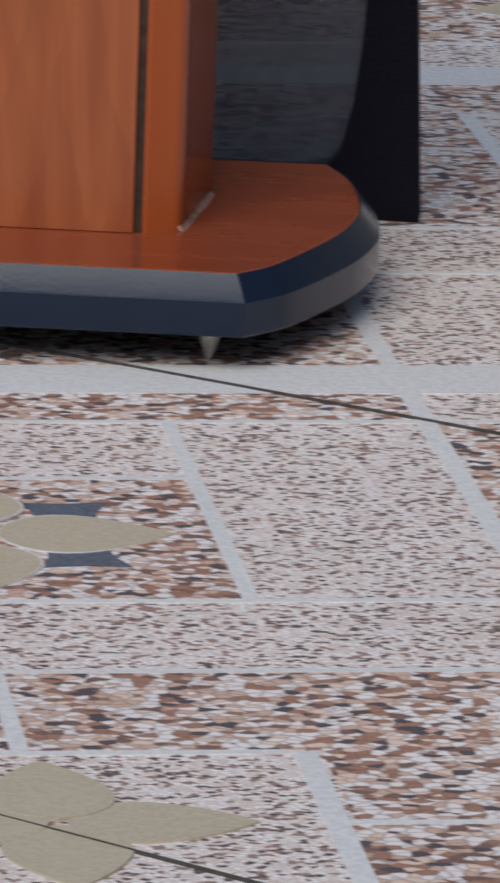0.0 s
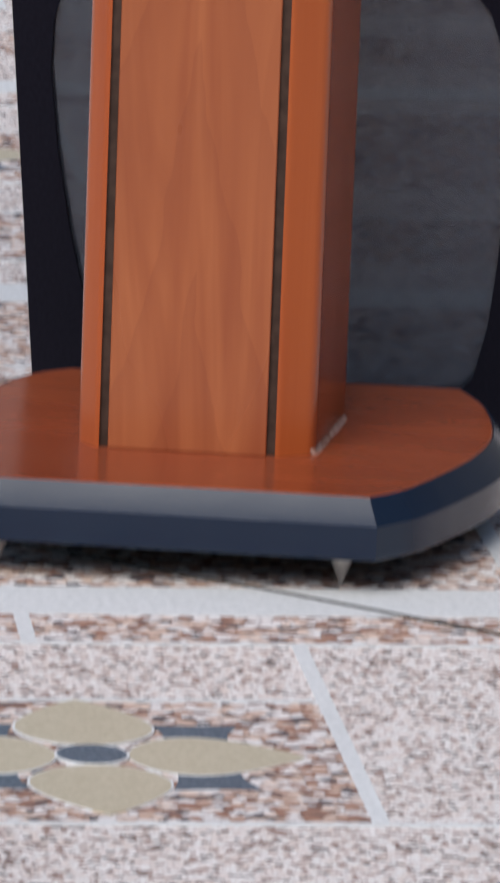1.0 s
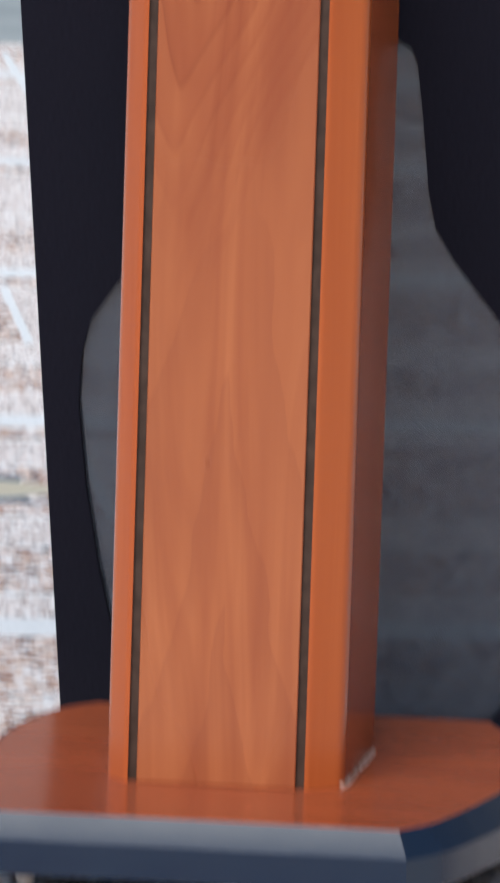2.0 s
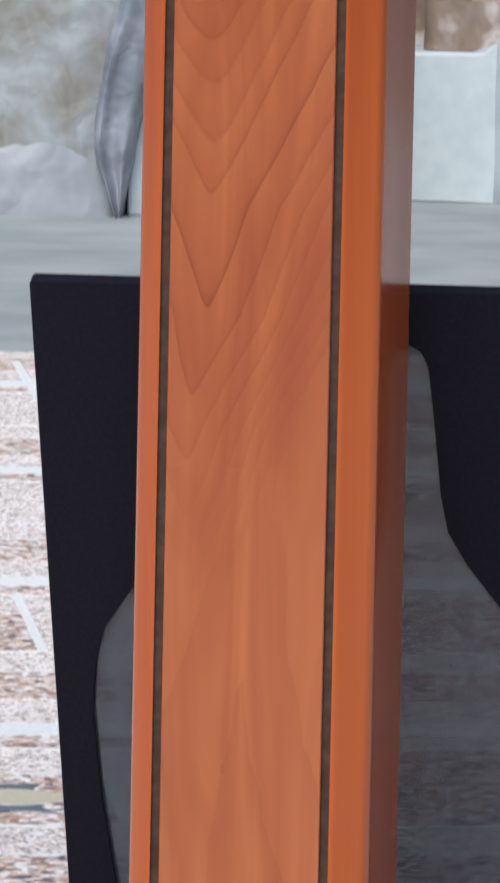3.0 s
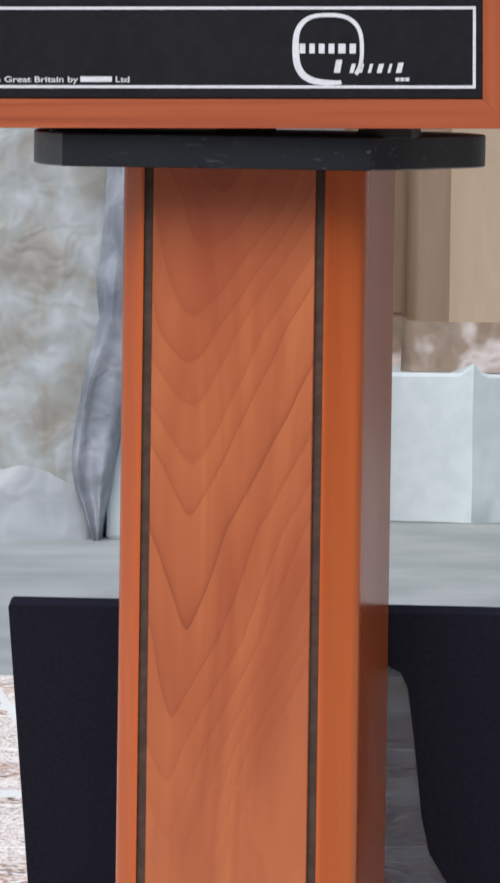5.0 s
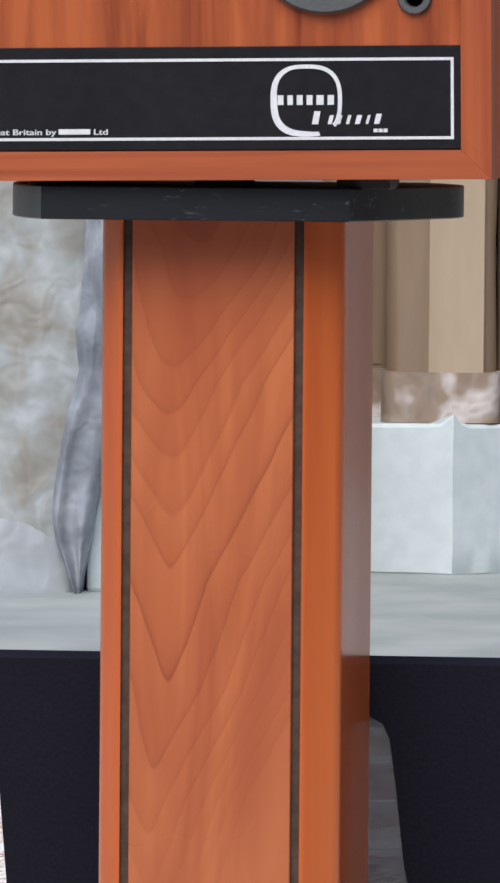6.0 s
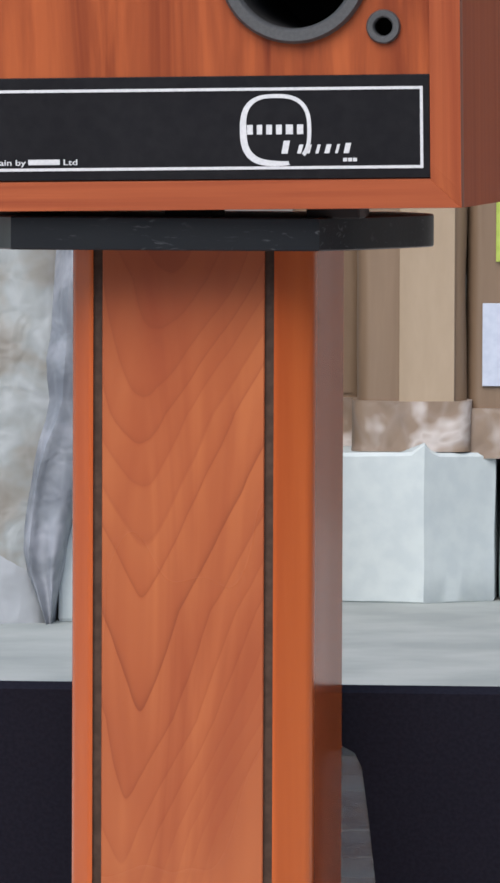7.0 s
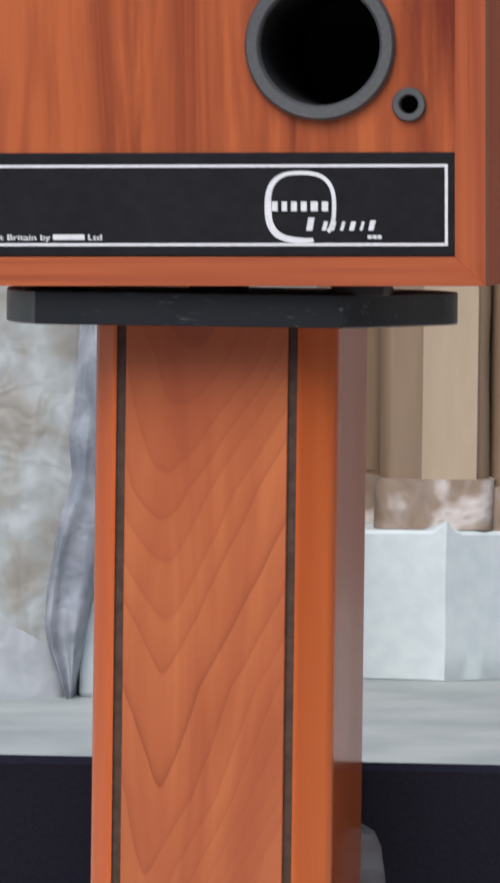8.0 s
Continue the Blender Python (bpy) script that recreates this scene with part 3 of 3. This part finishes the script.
part("emblem_ring", emblem_ring(-0.0829, 0.0352), PRINT, plaque, "white ring emblem")
for x0, x1 in ((-0.0962, -0.0926), (-0.0918, -0.0884), (-0.0876, -0.0840), (-0.0832, -0.0796), (-0.0788, -0.0746), (-0.0738, -0.0700)):
    printed("emblem_bar", x0 + 0.0005, x1 - 0.0005, 0.0333, 0.0376)
for x0, x1, h in ((-0.0808, -0.0764, 0.0064), (-0.0738, -0.0704, 0.0044), (-0.0694, -0.0666, 0.0044), (-0.0656, -0.0626, 0.0044), (-0.0616, -0.0578, 0.0044), (-0.0568, -0.0540, 0.0044), (-0.0530, -0.0490, 0.0050)):
    printed("script_bar", x0 + 0.0004, x1 - 0.0012, 0.0247, 0.0247 + h * 0.9, 0.0011)
for i in range(3):
    printed("small_bar", -0.0528 + i * 0.0022, -0.0510 + i * 0.0022, 0.0210, 0.0226)


def lettering(words, x, z, size, width):
    """White printed words that end at x."""
    cu = bpy.data.curves.new("lettering", "FONT")
    cu.body, cu.size, cu.align_x, cu.extrude, cu.offset = words, size, "RIGHT", 0.0003, 0.00004
    ob = new("lettering", cu)
    dep = bpy.context.evaluated_depsgraph_get()
    me = bpy.data.meshes.new_from_object(ob.evaluated_get(dep))
    xs = [v.co.x for v in me.vertices]
    f = width / (max(xs) - min(xs))
    for v in me.vertices:
        v.co = (x + (v.co.x - max(xs)) * f, PY0 + 0.0003 - v.co.z, z + v.co.y)
    bpy.data.objects.remove(ob)
    me.materials.clear()
    me.materials.append(PRINT)
    out = new("lettering", me)
    out.parent = plaque
    return tagged(out, "small white printed words")


lettering("in Great Britain by", -0.1955, 0.0205, 0.0036, 0.0385)
lettering("Ltd", -0.1723, 0.0205, 0.0036, 0.0062)
printed("maker_bar", -0.1945, -0.1802, 0.0206, 0.0230)
for x, w in ((-0.060, 0.024), (-0.125, 0.022), (-0.200, 0.024)):
    pad = part("mounting_pad", box(x - w / 2, x + w / 2, 0.022, 0.060, -0.0048, 0.0004, 0.0006, 1), DARK, speaker, "dark squashed mounting pad")

# ---- the grille leaning on the column ----
GRILLE_X0, GRILLE_X1, GRILLE_LEN, GRILLE_THICK = -0.2643, 0.0, 0.4394, 0.0085
grille = thing("speaker_grille", pose(0.1583, 0.2576, 0.0008, 0, 0, -2.93) @ pose(0, 0, 0, 90 + 21.58, 0, 0) @ pose(0, 0, 0, 0, 0, 0.30),
               "black speaker grille frame with grey cloth, leaning on the column", "speaker grille")


def grille_frame():
    mid = (GRILLE_X0 + GRILLE_X1) / 2
    half = [(0.000, 0.022), (0.070, 0.0225), (0.086, 0.026), (0.0925, 0.034), (0.1000, 0.065), (0.1055, 0.105), (0.1095, 0.150), (0.1110, 0.195), (0.1085, 0.222),
            (0.1030, 0.242), (0.0900, 0.262), (0.0730, 0.287), (0.0640, 0.305), (0.0610, 0.325), (0.0590, 0.365), (0.0570, 0.393), (0.0540, 0.401), (0.0480, 0.4045), (0.0, 0.4048)]
    hole = [(mid + a, b * 1.007 + 0.004) for a, b in half] + [(mid - a - 0.0035, b * 1.007 + 0.007) for a, b in half[-2:0:-1]]
    bm = bmesh.new()
    edges = []
    c = 0.0012
    rim = [(GRILLE_X0, 0), (GRILLE_X1, 0), (GRILLE_X1, GRILLE_LEN - c), (GRILLE_X1 - c, GRILLE_LEN), (GRILLE_X0 + c, GRILLE_LEN), (GRILLE_X0, GRILLE_LEN - c)]
    for loop in (rim, hole):
        vs = [bm.verts.new((a, b, 0)) for a, b in loop]
        edges += [bm.edges.new((vs[i], vs[(i + 1) % len(vs)])) for i in range(len(vs))]
    bmesh.ops.triangle_fill(bm, edges=edges, use_beauty=True, normal=(0, 0, 1))
    geo = bmesh.ops.extrude_face_region(bm, geom=bm.faces[:])
    for v in geo["geom"]:
        if isinstance(v, bmesh.types.BMVert):
            v.co.z -= GRILLE_THICK
    bmesh.ops.recalc_face_normals(bm, faces=bm.faces[:])
    return bm


part("grille_frame", grille_frame(), FELT, grille, "matt black board with a keyhole opening")
part("grille_cloth", box(GRILLE_X0 + 0.002, GRILLE_X1 - 0.002, 0.002, GRILLE_LEN - 0.002, -0.0034, -0.0024), CLOTH, grille, "thin dark grey grille cloth")

# ---- goods stacked at the back of the yard ----


def lumpy(x0, x1, y0, y1, z0, z1, seed, amount, cuts=28, power=3.5):
    """A soft sack-like body with folds, flat on its support."""
    bm = bmesh.new()
    bmesh.ops.create_cube(bm, size=2.0)
    bmesh.ops.subdivide_edges(bm, edges=bm.edges[:], cuts=cuts, use_grid_fill=True)
    for v in bm.verts:
        p = v.co.copy()
        f = (abs(p.x) ** power + abs(p.y) ** power + abs(p.z) ** power) ** (1 / power)
        p = p / max(f, 1e-6)
        q = Vector((p.x * (x1 - x0) / 2, p.y * (y1 - y0) / 2, p.z * (z1 - z0) / 2))
        d = noise.noise(q * 7 + Vector((seed, 0, 0))) * amount + noise.noise(q * 19 + Vector((0, seed, 0))) * amount * 0.45
        d += abs(noise.noise(Vector((q.x * 16 + q.z * 5, q.y * 9, q.z * 3 + seed)))) * amount * 0.7
        q += p.normalized() * d
        v.co = ((x0 + x1) / 2 + q.x, (y0 + y1) / 2 + q.y, max(0.0, (z0 + z1) / 2 + q.z))
    return bm


bale = thing("wrapped_bale", pose(0, 0, 0), "grey goods baled in crumpled clear plastic film", "wrapped bale")


def bale_mesh():
    """A crumpled bale whose side draws in towards the floor."""
    bm = lumpy(-1.45, -0.690, 5.42, 6.00, -0.16, 0.950, 3.0, 0.011, 36, 9.0)
    for v in bm.verts:
        k = min(1.0, max(0.0, (v.co.x + 1.10) / 0.41))
        v.co.x -= k * 0.036 * (1 - min(1.0, max(0.0, v.co.z) / 0.20))
    return bm


def skirt_mesh():
    """Loose film that lies against the bale's foot."""
    bm = lumpy(-1.30, -0.722, 5.404, 5.52, -0.12, 0.150, 5.0, 0.009, 24, 6.0)
    for v in bm.verts:
        if v.co.y < 5.46:
            v.co.y += 0.28 * max(0.0, v.co.z - 0.06) + 0.22 * max(0.0, v.co.x + 0.82)
    return bm


part("bale_body", bale_mesh(), FILM, bale, smooth=True)
part("film_skirt", skirt_mesh(), FILM_C, bale, "loose pale film gathered at its foot", smooth=True)


def hanging_film():
    """Sheeting gathered to a point on the floor, wide above, with a raised fold down one side."""
    bm = lumpy(-0.08, 0.08, 5.419, 5.60, -0.10, 0.720, 8.0, 0.004, power=7.0)
    for v in bm.verts:
        u, z = v.co.x / 0.085, v.co.z
        left = -0.722 - 0.042 * math.sin(min(1.0, z / 0.12) * 1.571) + 0.045 * max(0.0, z - 0.15) / 0.4
        right = -0.716 + 0.19 * min(z, 0.20) + 0.075 * min(1.0, max(0.0, z - 0.20) / 0.08)
        v.co.x = left + (right - left) * (u + 1) / 2 + 0.006 * noise.noise(Vector((u, z * 14, 3.1)))
        if v.co.y < 5.53:
            v.co.y += 0.045 * max(0.0, -u - 0.35) - 0.010 * math.exp(-((u + 0.40) / 0.22) ** 2) - 0.014 * noise.noise(Vector((u * 1.6 + z * 3, z * 11, 1.3)))
    return bm


sheet = part("plastic_sheet", hanging_film(), FILM_B, smooth=True)
tagged(sheet, "bluish folded clear plastic sheeting hanging over goods", "plastic sheet")


def foam_block(x, y, z, seed):
    bm = box(-x / 2, x / 2, 0, y, 0.0, z, 0.006, 2)
    bmesh.ops.subdivide_edges(bm, edges=[e for e in bm.edges if e.calc_length() > 0.05], cuts=8, use_grid_fill=True)
    for v in bm.verts:
        if v.co.z > 0.007:
            v.co += noise.noise_vector(v.co * 11 + Vector((seed, 0, 0))) * 0.004
    return bm


b = part("foam_block", foam_block(0.24, 0.20, 0.205, 1), FOAM)
b.matrix_world = pose(-0.592, 5.470, 0, 0, 0, 4)
tagged(b, "white expanded foam packing block behind the plastic sheeting", "foam block", "row of foam blocks")


def corner_block():
    """A foam block with one corner cut off, its top a little torn there."""
    plan = [(-0.420, 5.859), (-0.251, 5.827), (-0.158, 5.890), (-0.158, 6.050), (-0.420, 6.050)]
    dense = []
    for p, q in zip(plan, plan[1:] + plan[:1]):
        dense += [(p[0] + (q[0] - p[0]) * i / 9, p[1] + (q[1] - p[1]) * i / 9) for i in range(9)]
    rings = [[(x, y, z) for x, y in grown(dense, d)] for z, d in ((0.0, -0.003), (0.004, 0.0), (0.05, 0.0), (0.10, 0.0), (0.15, 0.0), (0.203, 0.0), (0.208, -0.004))]
    bm = loft(rings)
    for v in bm.verts:
        near = math.exp(-((v.co.x + 0.252) ** 2 + (v.co.y - 5.827) ** 2) / 0.012 ** 2)
        if v.co.z > 0.003:
            v.co += noise.noise_vector(v.co * 13) * 0.0025
        if v.co.z > 0.18:
            v.co.z += 0.017 * near
    return bm


b = part("foam_block", corner_block(), FOAM, smooth=True)
tagged(b, "white foam packing block with a cut corner under the cartons", "foam block", "row of foam blocks")
b = part("foam_block", foam_block(0.26, 0.16, 0.198, 5), FOAM)
b.matrix_world = pose(-0.020, 5.895, 0, 0, 0, 4)
tagged(b, "white expanded foam packing block beside the cartons", "foam block", "row of foam blocks")


def carton(wide, deep, tall, seed):
    """A tall soft-edged carton, a little crushed."""
    bm = box(-wide / 2, wide / 2, -deep / 2, deep / 2, 0, tall)
    upright = [e for e in bm.edges if abs(e.verts[0].co.z - e.verts[1].co.z) > 0.01]
    bmesh.ops.bevel(bm, geom=upright, offset=0.022, segments=5, profile=0.5, affect="EDGES")
    bmesh.ops.subdivide_edges(bm, edges=[e for e in bm.edges if e.calc_length() > 0.04], cuts=7, use_grid_fill=True)
    for v in bm.verts:
        if v.co.z > 0.002:
            v.co += noise.noise_vector(v.co * 8 + Vector((0, seed, 0))) * 0.004
    return bm


for x, y, z, turn, wide, deep, tall, s in ((-0.275, 5.922, 0.2085, 2, 0.150, 0.120, 0.62, 1), (-0.101, 5.957, 0.1985, 4, 0.200, 0.130, 0.60, 4), (-0.400, 6.020, 0.2085, 12, 0.100, 0.060, 0.58, 7)):
    box_thing = thing("carton", pose(x, y, z, 0, 0, turn), "tall brown cardboard carton wrapped in clear film on foam", "carton", "cartons on the foam")
    part("carton_body", carton(wide, deep, tall, s), CARD, box_thing, smooth=True)
    part("film_wrap", carton(wide + 0.014, deep + 0.016, 0.070, s), TORN, box_thing, "torn clear film round its foot", smooth=True)
    # one broad band, paler than the carton and slightly proud of it
    if s == 1:
        part("tan_band", box(-0.016, 0.060, -deep / 2 - 0.0055, -deep / 2 + 0.002, 0.030, tall - 0.01, 0.0008, 1), TAN_BAND, box_thing, "broad tan band down its front")
    part("film_edge", box(-wide / 2 + 0.02, wide / 2 - 0.02, -deep / 2 - 0.0005, deep / 2 + 0.0005, 0.074, 0.076), CARD, box_thing, "edge of a film layer")
paper = part("paper_label", box(-0.037, 0.037, -0.0015, 0.0015, 0, 0.114, 0.0005, 1), PAPER)
paper.matrix_world = pose(-0.139, 5.8855, 0.298, 0, 0, 4)
tagged(paper, "pale blue paper label on a cardboard carton", "label")
strip = part("green_strip", box(-0.030, 0.030, -0.0015, 0.0015, 0, 0.085, 0.0005, 1), GREEN)
strip.matrix_world = pose(-0.128, 5.8862, 0.469, 0, 0, 4)
tagged(strip, "yellow-green plastic strip on a cardboard carton", "strip")
# unseen walls, added to block sky and darken reflections on the stand
back = part("unseen_wall_back", box(-6, 6, 7.6, 7.8, -0.05, 6.2), WALL)
tagged(back, "unseen dark wall added to shape light and reflections", "wall", kind="structure")
for nm, b in (("unseen_wall_front", (-6, 6, -7.2, -7.0, -0.05, 2.6)), ("unseen_wall_right", (6, 6.2, -7.2, 7.8, -0.05, 6.2))):
    tagged(part(nm, box(*b), WALL), "unseen dark wall added to shape light and reflections", "wall", kind="structure")
